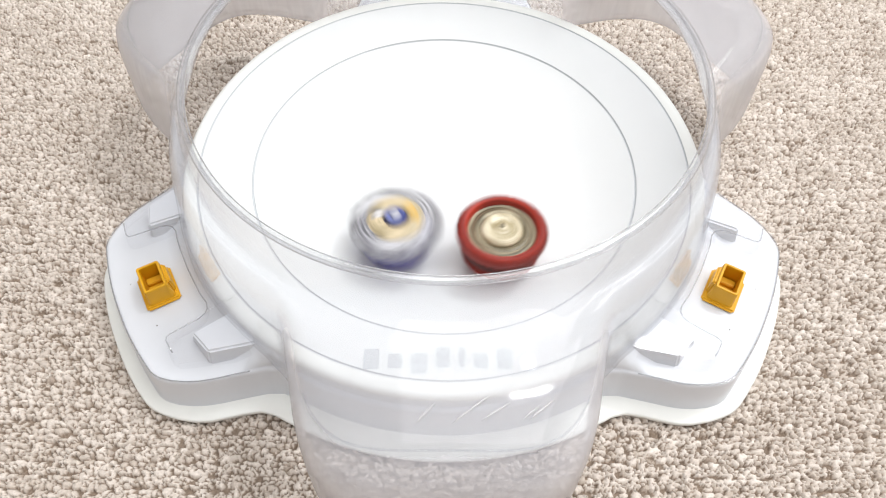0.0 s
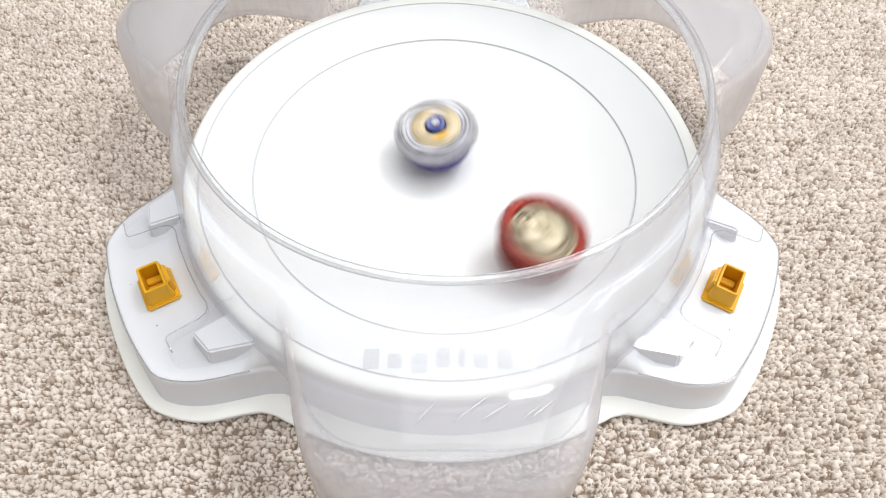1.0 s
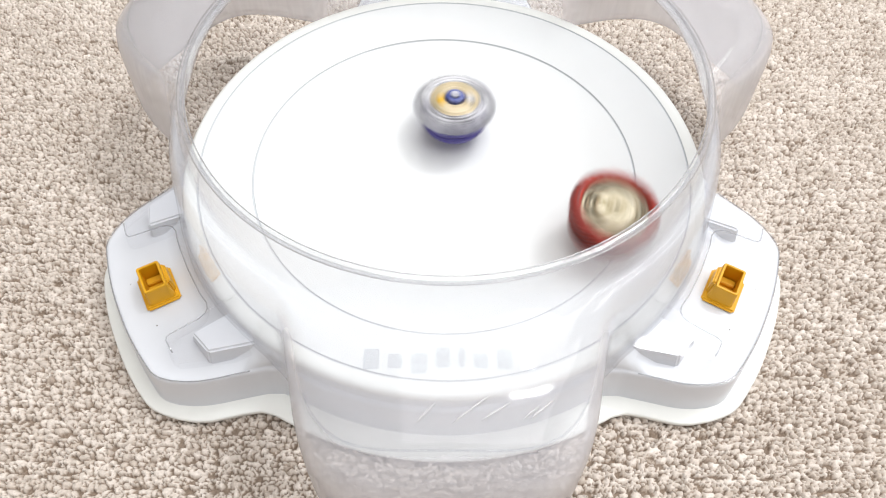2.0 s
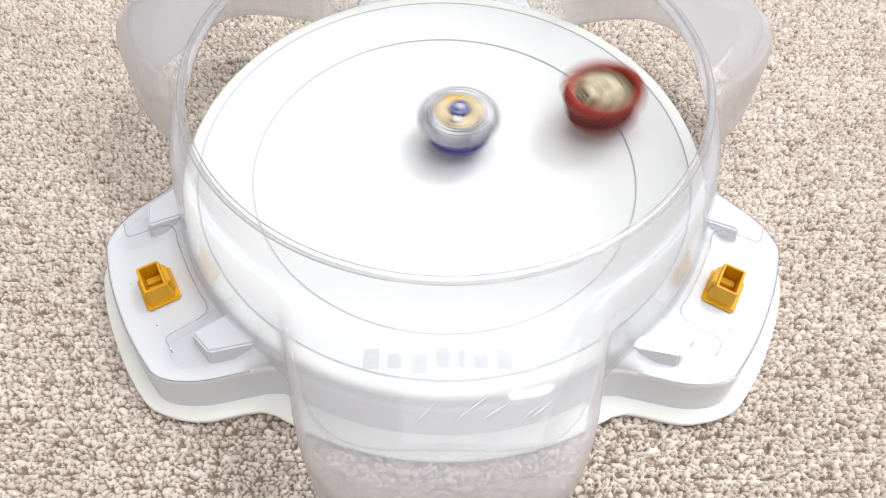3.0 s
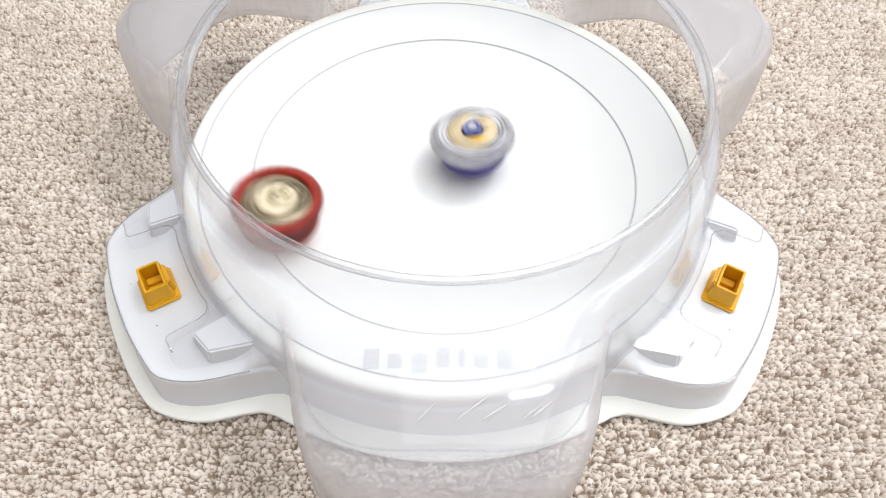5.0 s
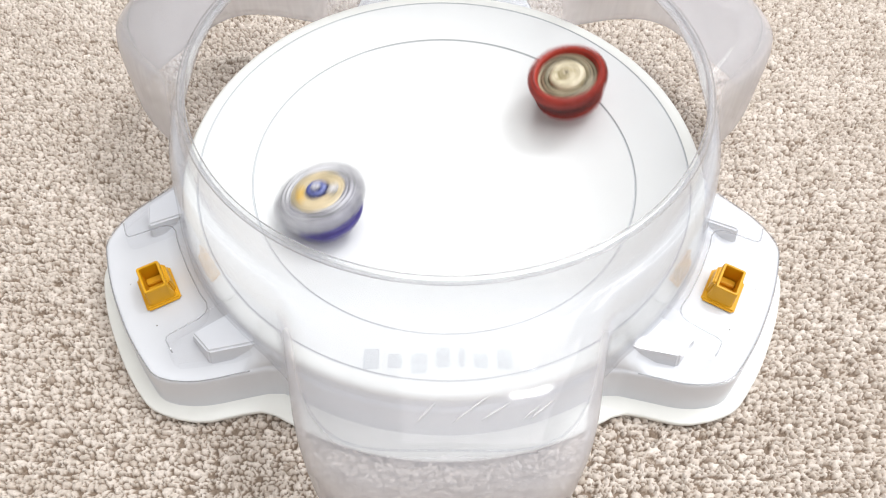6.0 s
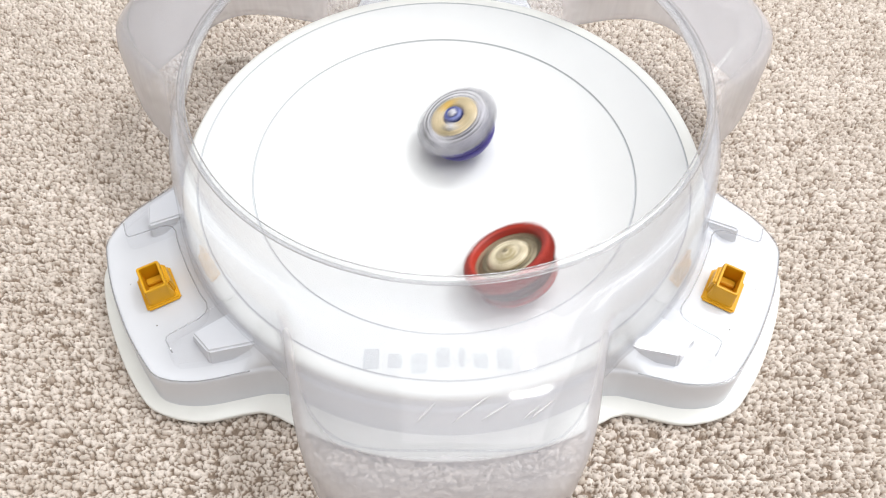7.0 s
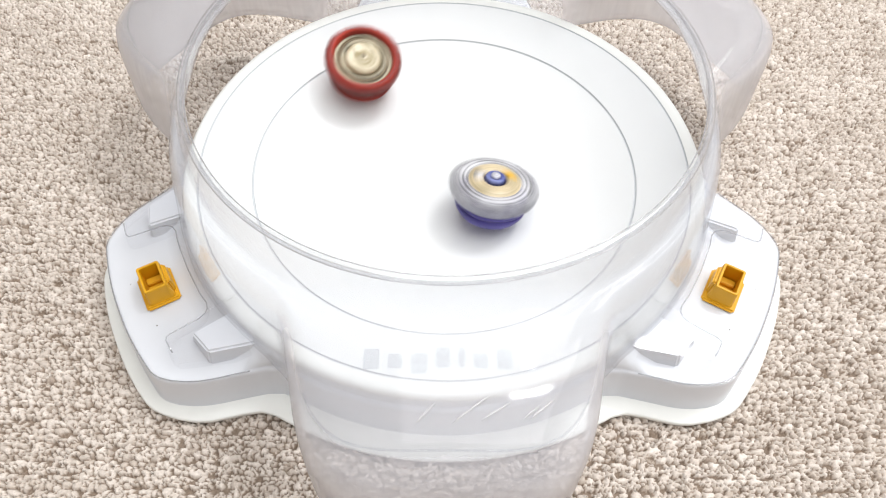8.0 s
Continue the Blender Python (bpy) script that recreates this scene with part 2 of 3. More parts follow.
def build_carpet():
    """Looped pile: wavering rows of pale plump loops that run together in clumps, the gaps between darkened with
    painted shade, one sheet to the walls.
    """
    rng = np.random.default_rng(4)
    step = 0.00064
    dx = np.arange(-0.39, 0.39, step)
    dy = np.arange(-0.24, 0.24, step)
    px, py = 0.0033, 0.0023
    nx, ny = int(0.84 / px), int(0.54 / py)
    gx = (np.arange(nx) - nx / 2) * px
    gy = (np.arange(ny) - ny / 2) * py
    cx = gx[None, :] + rng.normal(0, 0.34, (ny, nx)) * px + (np.arange(ny)[:, None] % 2) * px * 0.5
    gy = gy + py * np.choose(np.arange(ny) % 3, (0.33, 0.0, -0.33))
    cy = gy[:, None] + rng.normal(0, 0.16, (ny, nx)) * py
    size = rng.uniform(0.62, 1.4, (ny, nx))
    low = rng.random((ny, nx)) < 0.10
    tone = np.clip(0.77 + rng.normal(0, 0.08, (ny, nx)) + rng.normal(0, 0.035, (ny, 1)) + 0.035 * soft_noise(rng, (ny, nx), (24, 30)), 0, 1)
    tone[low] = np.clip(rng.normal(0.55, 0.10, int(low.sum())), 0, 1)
    lift = np.where(low, -0.0005, rng.uniform(-0.0004, 0.0002, (ny, nx)))
    # loops of one number run into each other along the row
    clump = np.cumsum(rng.random((ny, nx)) > 0.30, axis=1) + np.arange(ny)[:, None] * 1000
    X, Y = np.meshgrid(dx, dy)
    WX = X + 0.0005 * soft_noise(rng, X.shape, (150, 240)) + 0.0003 * soft_noise(rng, X.shape, (420, 680))
    WY = Y + 0.0006 * soft_noise(rng, X.shape, (60, 90)) + 0.0004 * soft_noise(rng, X.shape, (160, 250)) + 0.0003 * soft_noise(rng, X.shape, (420, 680))
    ix = np.round(WX / px + nx / 2).astype(int)
    iy = np.round(WY / py + ny / 2).astype(int)
    d1 = np.full(X.shape, 9.0)
    d2 = np.full(X.shape, 9.0)
    one = np.zeros(X.shape, dtype=int)
    who = np.zeros(X.shape)
    drop = np.zeros(X.shape)
    for oy in (-2, -1, 0, 1, 2):
        for ox in (-2, -1, 0, 1, 2):
            jx = np.clip(ix + ox, 0, nx - 1)
            jy = np.clip(iy + oy, 0, ny - 1)
            d = np.hypot((WX - cx[jy, jx]) / 0.0018, (WY - cy[jy, jx]) / 0.00130) / size[jy, jx]
            mine = clump[jy, jx]
            near = d < d1
            other = mine != one
            d2 = np.where(near & other, d1, np.where(~near & other, np.minimum(d2, d), d2))
            who = np.where(near, tone[jy, jx], who)
            drop = np.where(near, lift[jy, jx], drop)
            one = np.where(near, mine, one)
            d1 = np.where(near, d, d1)
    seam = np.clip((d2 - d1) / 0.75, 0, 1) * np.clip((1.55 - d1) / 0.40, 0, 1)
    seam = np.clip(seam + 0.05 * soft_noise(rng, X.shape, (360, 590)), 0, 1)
    # narrow crevices between loops take a dark tone, shade put into the colour
    gap_shade = seam < 0.30
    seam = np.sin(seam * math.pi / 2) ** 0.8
    who = np.where(gap_shade, 0.14, who) + rng.normal(0, 0.03, X.shape)
    Z = -0.0042 + 0.0029 * seam - 0.0006 * np.clip(d1, 0, 1.2) ** 2 + np.minimum(drop, 0) * seam + rng.normal(0, 0.00013, X.shape)
    edge_x = np.concatenate([np.linspace(-2.0, -0.41, 12), dx, np.linspace(0.41, 2.0, 12)])
    edge_y = np.concatenate([np.linspace(-2.0, -0.26, 12), dy, np.linspace(0.26, 2.0, 12)])
    FX, FY = np.meshgrid(edge_x, edge_y)
    FZ = np.full(FX.shape, -0.002)
    FT = np.full(FX.shape, 0.62)
    FZ[12:-12, 12:-12] = Z
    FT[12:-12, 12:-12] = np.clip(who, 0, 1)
    h, w = FX.shape
    me = bpy.data.meshes.new("carpet")
    me.vertices.add(h * w)
    me.vertices.foreach_set("co", np.stack([FX, FY, FZ], -1).astype(np.float32).ravel())
    a = (np.arange(h - 1)[:, None] * w + np.arange(w - 1)[None, :]).ravel()
    quads = np.stack([a, a + 1, a + w + 1, a + w], 1).astype(np.int32)
    me.loops.add(quads.size)
    me.loops.foreach_set("vertex_index", quads.ravel())
    me.polygons.add(len(quads))
    me.polygons.foreach_set("loop_start", np.arange(0, quads.size, 4, dtype=np.int32))
    me.polygons.foreach_set("use_smooth", np.ones(len(quads), dtype=bool))
    me.update(calc_edges=True)
    at = me.attributes.new("yarn_and_gap_shade", "FLOAT", "POINT")
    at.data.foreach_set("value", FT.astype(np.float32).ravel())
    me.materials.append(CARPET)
    return tagged(new("floor", me), "cream and brown nubby looped wool carpet", "carpet", kind="structure")


build_carpet()

# ---- stadium: plan by angle ----
N = 576
ANGLES = [2 * math.pi * i / N for i in range(N)]
LOBES = [math.radians(a) for a in (210, 330, 90)]
POCKETS = [math.radians(a) for a in (270, 30, 150)]


def off_angle(a, centres):
    return min((abs((a - c + math.pi) % (2 * math.pi) - math.pi) for c in centres))


def deck_radius(a):
    d = math.degrees(off_angle(a, LOBES))
    return float(np.interp(d, (0, 4.5, 8.7, 11, 12.6, 14, 15.6, 17.3, 19, 20.5, 22, 23.6, 25.5, 28, 32, 60),
                           (.1964, .1966, .1966, .1966, .1966, .1953, .1921, .1876, .1822, .1764, .1703, .1646, .1585, .1538, .1520, .1515)))


def flange_radius(a):
    d = math.degrees(off_angle(a, LOBES))
    return float(np.interp(d, (0, 5, 9.4, 12, 13.5, 15, 17, 19.3, 21, 22.5, 24.5, 26.5, 29, 32, 60),
                           (.2076, .2078, .2078, .2076, .2066, .2044, .2008, .1957, .1908, .1848, .1772, .1714, .1688, .1684, .1680)))


def bowl_height(r):
    return 0.014 + 0.019 * (r / 0.114) ** 2


def around(radius_of, z, grow=0.0):
    return [((radius_of(a) + grow) * math.cos(a), (radius_of(a) + grow) * math.sin(a), z) for a in ANGLES]


def circle(r, z):
    return [(r * math.cos(a), r * math.sin(a), z) for a in ANGLES]


def build_stadium():
    st = tagged(new("stadium"), "white moulded plastic battle arena with a shallow round bowl on carpet", "toy arena")
    prof = [(r, bowl_height(r)) for r in (0.002, 0.01, 0.02, 0.03, 0.04, 0.05, 0.06, 0.07, 0.08, 0.09, 0.1, 0.108, 0.1125)]
    part_mesh("bowl", mesh_of("bowl", *rings([circle(*p) for p in prof], cap_first=True), WHITE), st, "smooth white shallow bowl")
    g = [(0.1125, bowl_height(0.1125)), (0.1128, 0.0318), (0.1134, 0.0318), (0.1138, 0.0329)]
    part_mesh("groove", mesh_of("groove", *rings([circle(*p) for p in g]), GROOVE), st, "thin grey groove ring")
    s = [(0.1138, 0.0329), (0.12, 0.0349), (0.13, 0.0382), (0.1412, 0.0416)]
    part_mesh("slope", mesh_of("slope", *rings([circle(*p) for p in s]), WHITE), st)
    g2 = [(0.1412, 0.0416), (0.1415, 0.0409), (0.1420, 0.0409), (0.1424, 0.0417)]
    part_mesh("groove", mesh_of("groove", *rings([circle(*p) for p in g2]), GROOVE), st, "thin grey groove ring")
    lip = [(0.1424, 0.0417), (0.1450, 0.0424), (0.1478, 0.0424), (0.1493, 0.0418), (0.1502, 0.0405), (0.1504, 0.0385)]
    part_mesh("lip", mesh_of("lip", *rings([circle(*p) for p in lip]), IVORY), st, "ivory rounded outer lip")
    rows = [circle(0.1504, 0.0385), around(lambda a: min(0.1508, deck_radius(a) - 0.0025), 0.0372), around(lambda a: min(0.1570, deck_radius(a) - 0.0024), 0.0320), around(lambda a: min(0.1640, deck_radius(a) - 0.0023), 0.0284), around(deck_radius, 0.0280, -0.0022), around(deck_radius, 0.0276, -0.0010),
            around(deck_radius, 0.0266, -0.0001), around(deck_radius, 0.0250, 0.0004), around(deck_radius, 0.0050, 0.0026),
            around(deck_radius, 0.0030, 0.0036)]
    part_mesh("deck", mesh_of("deck", *rings(rows), DECK), st, "white three-lobed deck")
    rows = [around(deck_radius, 0.0032, 0.0020), around(flange_radius, 0.0030, -0.0012), around(flange_radius, 0.0025, -0.0003),
            around(flange_radius, 0.0015), around(flange_radius, -0.0010, -0.0006), around(deck_radius, -0.0010, -0.002)]
    part_mesh("flange", mesh_of("flange", *rings(rows), IVORY), st, "ivory foot flange")
    for a in LOBES:
        for side in (-1, 1):
            foot = ((.1682, .0352), (.1648, .0535), (.1400, .0610), (.1400, .0330))
            roof = ((.1660, .0378), (.1624, .0512), (.1400, .0580), (.1400, .0350))
            bm = prism(foot, roof, 0.0262, 0.0372, 0.0010)
            bm.transform(Matrix.Rotation(a, 4, "Z") @ Matrix.Diagonal((1, side, 1, 1)))
            bmesh.ops.recalc_face_normals(bm, faces=bm.faces[:])
            part("block", bm, DECK, st)
    return st


def build_peg(a, reach, back):
    """Hollow yellow clip standing through the deck."""
    peg = tagged(new("peg"), "yellow hollow plastic clip fixed through the white deck", "clip", "yellow clips on the deck")
    part("base_plate", rounded_box(0.0178, 0.0218, 0.0, 0.0026, 0.0010), YELLOW, peg)
    outer, inner = (0.0116, 0.0170), (0.0088, 0.0142)

    def loop(sx, sy, z, c):
        pts = []
        for qx, qy, s in ((1, 1, 0), (-1, 1, 90), (-1, -1, 180), (1, -1, 270)):
            for k in range(4):
                t = math.radians(s + 30 * k)
                pts.append((qx * (sx / 2 - c) + c * math.cos(t), qy * (sy / 2 - c) + c * math.sin(t), z))
        return pts
    rows = [loop(outer[0] + .0024, outer[1] + .0016, 0.0022, .0016), loop(outer[0] + .0014, outer[1] + .0010, 0.0052, .0014), loop(outer[0] + .0005, outer[1] + .0004, 0.0105, .0012), loop(*outer, 0.0131, .0011),
            loop(outer[0] - .0006, outer[1] - .0006, 0.0137, .0009), loop(inner[0] + .0005, inner[1] + .0005, 0.0137, .0007), loop(*inner, 0.0132, .0006), loop(*inner, 0.0006, .0006)]
    part_mesh("socket", mesh_of("socket", *rings(rows, cap_last=True), YELLOW, False), peg)
    bm = rounded_box(0.0082, 0.0040, 0.0004, 0.0050, 0.0004)
    bm.transform(Matrix.Translation((0, back * 0.0042, 0)))
    part("web", bm, YELLOW, peg)
    bm = rounded_box(0.0040, 0.0135, 0.0020, 0.0118, 0.0008, 0.12)
    bm.transform(Matrix.Translation((-0.0060, back * 0.0006, 0)))
    part("rib", bm, YELLOW, peg)
    peg.matrix_world = Matrix.Rotation(a, 4, "Z") @ Matrix.Translation((reach, back * 0.0010, 0.0281))
    return peg


def pocket_radius(a, half, far):
    d = off_angle(a, POCKETS)
    if d > 1.2:
        return 0.0
    return ((abs(math.cos(d)) / far) ** 4.2 + (abs(math.sin(d)) / half) ** 4.2) ** (-1 / 4.2)


def shell_radius(a, base, half, far):
    return (base ** 16 + pocket_radius(a, half, far) ** 16) ** (1 / 16)


COVER_LEVELS = ((.1300, .010, .060, .1116, 0), (.1312, .015, .080, .1080, 0), (.1322, .020, .110, .1040, 0), (.1335, .036, .1315, .1000, 0), (.1348, .0480, .1365, .0976, .3),
                (.1358, .0540, .146, .0979, .7), (.1368, .0580, .155, .0987, 1), (.1380, .0610, .164, .0996, 1), (.1392, .0635, .172, .1000, 1), (.1404, .0655, .180, .0993, 1),
                (.1416, .0672, .1895, .0962, 1), (.1430, .0686, .1990, .0910, .7), (.1445, .0697, .2045, .0840, .3), (.1462, .0706, .2070, .0750, .1), (.1480, .0714, .2078, .0650, 0),
                (.1500, .0722, .2078, .0540, 0), (.1522, .0728, .2085, .0440, 0), (.1535, .0732, .2086, .0350, 0), (.1537, .0730, .2080, .0300, 0))
COVER_ANGLES = [2 * math.pi * i / 1152 for i in range(1152)]


def build_cover():
    cover = tagged(new("cover"), "clear plastic arena cover with a round opening and three bulging pockets", "toy cover")
    rim = [(0.1274, 0.1118), (0.1273, 0.1128), (0.1278, 0.1135), (0.1290, 0.1138), (0.1302, 0.1134), (0.1310, 0.1126), (0.1312, 0.1118),
           (0.1306, 0.1110), (0.1288, 0.1110), (0.1274, 0.1118)]
    part_mesh("rim", mesh_of("rim", *rings([circle(*p) for p in rim]), CLEAR_RIM), cover, "clear rounded rim")
    # two thin grey beads added to draw the lines that refraction makes
    for r, z in ((0.1277, 0.1133), (0.1311, 0.1119)):
        part_mesh("rim_refraction", mesh_of("rim_refraction", *bead(circle(r, z)[::3], 0.00028, True), RIM_REFRACTION), cover)
    levels, pocket = [], []
    # base radius, pocket half width, pocket reach, height, how far the roof is domed
    for base, half, far, z, dome in COVER_LEVELS:
        row = []
        for a in COVER_ANGLES:
            r = shell_radius(a, base, half, far)
            side = r * math.sin(min(off_angle(a, POCKETS), math.pi / 2))
            row.append((r * math.cos(a), r * math.sin(a), z - dome * 2.25 * min(side, 0.062) ** 2))
            deep = max(0.0, min(1.0, (r - base - 0.002) / 0.010))
            pocket.append(deep * float(np.interp(z, (.035, .058, .080, .094, .098), (0.8, 1.0, 0.9, 0.24, 0.06))))
        levels.append(row)
    ob = part_mesh("shell", mesh_of("shell", *rings(levels), CLEAR), cover)
    at = ob.data.attributes.new("pocket", "FLOAT", "POINT")
    at.data.foreach_set("value", pocket)
    so = ob.modifiers.new("thickness", "SOLIDIFY")
    so.thickness, so.offset = 0.0012, 1.0
    # a thin bead added along each roof crease to draw its highlight
    base, half, far, z, dome = COVER_LEVELS[10]
    for c in POCKETS:
        rows = []
        for k in range(-30, 31):
            a = c + 0.32 * k / 30
            r = shell_radius(a, base, half, far) + 0.0010
            side = r * math.sin(abs(a - c))
            at = Vector((r * math.cos(a), r * math.sin(a), z - dome * 2.25 * min(side, 0.062) ** 2 + 0.0010))
            out = Vector((math.cos(a), math.sin(a), 0))
            rows.append([at + out * 0.0005 * math.cos(t) + Vector((0, 0, 0.0005 * math.sin(t))) for t in (0, 1.05, 2.1, 3.14, 4.19, 5.24)])
        part_mesh("shoulder_highlight", mesh_of("shoulder_highlight", *rings(rows, cap_first=True, cap_last=True), RAISED), cover)
    # reflected light streaks drawn as pale slivers on the front of the roof
    for x0, y0, x1, y1, wide in ((-0.0113, -0.1815, -0.0045, -0.1745, 0.0007), (0.0019, -0.1815, 0.0155, -0.1715, 0.0006), (0.0124, -0.1805, 0.0235, -0.1735, 0.0008), (0.0300, -0.1795, 0.0400, -0.1715, 0.0007), (0.0270, -0.1800, 0.0350, -0.1735, 0.0004)):
        rows = []
        for k in range(7):
            x, y = x0 + (x1 - x0) * k / 6, y0 + (y1 - y0) * k / 6
            z = float(np.interp(-y, [v[2] for v in COVER_LEVELS[3:14]], [v[3] for v in COVER_LEVELS[3:14]])) - 2.25 * x * x + 0.0014
            w = 0.65 * wide * math.sin(math.pi * (k + 0.6) / 7.2)
            rows.append([(x - w, y + w * 0.7, z - 0.0002), (x, y, z + 0.0002), (x + w, y - w * 0.7, z - 0.0002), (x, y, z - 0.0006)])
        part_mesh("glint_streak", mesh_of("glint_streak", *rings(rows, cap_first=True, cap_last=True), GLINT), ob, "pale sliver drawn for a reflected streak")
    # raised nameplate in plain shapes on the front of the cover
    widths = (0.0062, 0.0056, 0.0062, 0.0054, 0.0024, 0.0056, 0.0060, 0.0056)
    heights = (0.0082, 0.0058, 0.0082, 0.0082, 0.0082, 0.0058, 0.0082, 0.0058)
    drops = (0, 0.0012, 0.0024, 0, 0, 0.0012, 0, 0.0012)
    x = -0.0322
    for wd, ht, dr in zip(widths, heights, drops):
        bm = rounded_box(wd, ht, -0.0004, 0.0008, 0.0005)
        bm.transform(Matrix.Translation((x + wd / 2, -0.1560 - dr, 0.0999 - 2.25 * (x + wd / 2) ** 2)) @ Matrix.Rotation(0.03, 4, "X") @ Matrix.Rotation(4.5 * (x + wd / 2), 4, "Y"))
        part("raised_bar", bm, RAISED, ob)
        x += wd + 0.0033
    # clear plates over the lobes, cut out round the clips
    half = [(.1560, 0.0), (.1557, .0100), (.1552, .0190), (.1540, .0255), (.1548, .0290), (.1570, .0312), (.1605, .0325), (.1680, .0331), (.1750, .0336), (.1772, .0342), (.1780, .0360), (.1778, .0400),
            (.1772, .0440), (.1758, .0464), (.1700, .0490), (.1627, .0516), (.1545, .0550), (.1440, .0590)]
    flare = [(-.0006, 0.0), (-.0006, 0), (-.0006, 0), (.0006, -.0006), (.0012, -.0008), (.0006, -.0012), (0, -.0014), (0, -.0014), (.0004, -.0014), (.0014, -.0012), (.0022, -.0006), (.0026, .0006),
             (.0026, .0014), (.0020, .0022), (.0010, .0026), (.0008, .0028), (.0008, .0028), (.0008, .0028)]
    for a in LOBES:
        turn = Matrix.Rotation(a, 4, "Z")
        line = [(u, -v, fu, -fv) for (u, v), (fu, fv) in zip(half[:0:-1], flare[:0:-1])] + [(u, v, fu, fv) for (u, v), (fu, fv) in zip(half, flare)]
        top_edge = [turn @ Vector((u, v, 0.0386)) for u, v, fu, fv in line]
        foot_edge = [turn @ Vector((u + fu, v + fv, 0.0285)) for u, v, fu, fv in line]
        inner = [turn @ Vector((0.149 * math.cos(w), 0.149 * math.sin(w), 0.0390)) for w in [math.atan2(v, u) for u, v, fu, fv in line]]
        n = len(line)
        faces = [(k, k + 1, n + k + 1, n + k) for k in range(n - 1)] + [(n + k, n + k + 1, 2 * n + k + 1, 2 * n + k) for k in range(n - 1)]
        part_mesh("plate", mesh_of("plate", foot_edge + top_edge + inner, faces, CLEAR_TAB, False), cover, "clear raised plate over the deck")
        part_mesh("plate_edge", mesh_of("plate_edge", *bead(top_edge[5:-5], 0.00028), EDGE), cover)
        # outer edge of the clear sheet along the deck
        sheet = []
        for k in range(-52, 53):
            w = math.radians(k * 0.46)
            sheet.append(turn @ Vector(((deck_radius(a + w) - 0.0008) * math.cos(w), (deck_radius(a + w) - 0.0008) * math.sin(w), 0.0282)))
        part_mesh("sheet_edge", mesh_of("sheet_edge", *bead(sheet, 0.00034), EDGE), cover)
    return cover


build_stadium()
for lobe, reach, back in zip(LOBES, (0.1736, 0.1709, 0.1725), (-1, 1, 1)):
    build_peg(lobe, reach, back)
build_cover()


def build_crumb(x, y, size, k):
    bm = bmesh.new()
    bmesh.ops.create_icosphere(bm, subdivisions=1, radius=size)
    for v in bm.verts:
        v.co += noise.noise_vector(v.co * 900 + Vector((k, 0, 0))) * size * 0.4
        v.co.z *= 0.6
    me = bpy.data.meshes.new("crumb")
    bm.to_mesh(me)
    bm.free()
    me.materials.append(CRUMB)
    ob = tagged(new("crumb", me), "tiny dark speck of dirt on the white deck", "crumb", "specks on the deck")
    ob.location = (x, y, 0.0280 + size * 0.35)


for k, (u, v, size) in enumerate(((0.171, 0.022, .00035), (0.165, 0.020, .0003), (0.181, 0.019, .00045), (0.186, -0.012, .0003), (0.160, -0.016, .0004), (0.172, -0.021, .0003))):
    for a in LOBES[:2]:
        w = v if a == LOBES[0] else -v
        build_crumb(u * math.cos(a) - w * math.sin(a), u * math.sin(a) + w * math.cos(a), size, k)


# ---- spinning tops ----
def top_part(name, profile, mat, parent, label="", n=96, wave=0, depth=0.0, cap=True, skew=0.0):
    me = mesh_of(name, *rings(lathe(profile, n, wave, depth, skew), cap_first=cap, cap_last=cap), mat)
    return part_mesh(name, me, parent, label)


def build_red_top():
    top = tagged(new("spinning_top"), "spinning red plastic battle top with cream hub in the bowl", "spinning top", "battle tops")
    top_part("tip", [(0.0006, 0.0), (0.0022, 0.0006), (0.0034, 0.003), (0.0040, 0.007)], BLACK, top, "black tip")
    top_part("driver", [(0.0040, 0.0048), (0.0120, 0.0062), (0.0186, 0.0084), (0.0212, 0.0108), (0.0216, 0.0128), (0.0120, 0.0136)], RED, top, "red driver")
    top_part("disc", [(0.0120, 0.0132), (0.0190, 0.0136), (0.0216, 0.0152), (0.0222, 0.0178), (0.0218, 0.0205), (0.0150, 0.0208)], DARK_RED, top, "dark red heavy disc", 240, 30, 0.14)
    top_part("outer_ring", [(0.0150, 0.0204), (0.0212, 0.0206), (0.0236, 0.0222), (0.0247, 0.0250), (0.0248, 0.0275), (0.0240, 0.0298), (0.0222, 0.0306), (0.0198, 0.0304),
                            (0.0188, 0.0290), (0.0180, 0.0258)], RED, top, "red bladed outer ring", 240, 30, 0.18, cap=False)
    top_part("inner_ring", [(0.0188, 0.0264), (0.0178, 0.0260), (0.0164, 0.0260), (0.0154, 0.0270), (0.0138, 0.0276), (0.0120, 0.0272), (0.0110, 0.0262)], KHAKI, top, "khaki inner ring", 96, 9, 0.03, cap=False)
    hub = top_part("hub", [(0.0118, 0.0262), (0.0110, 0.0284), (0.0094, 0.0294), (0.0075, 0.0297), (0.0068, 0.0290), (0.0050, 0.0294), (0.0035, 0.0304), (0.0012, 0.0308)], CREAM, top, "cream hub", 72, 6, 0.03)
    top_part("core", [(0.0014, 0.0300), (0.0014, 0.0312), (0.0004, 0.0314)], KHAKI, hub, "small dull core", 16)
    return top


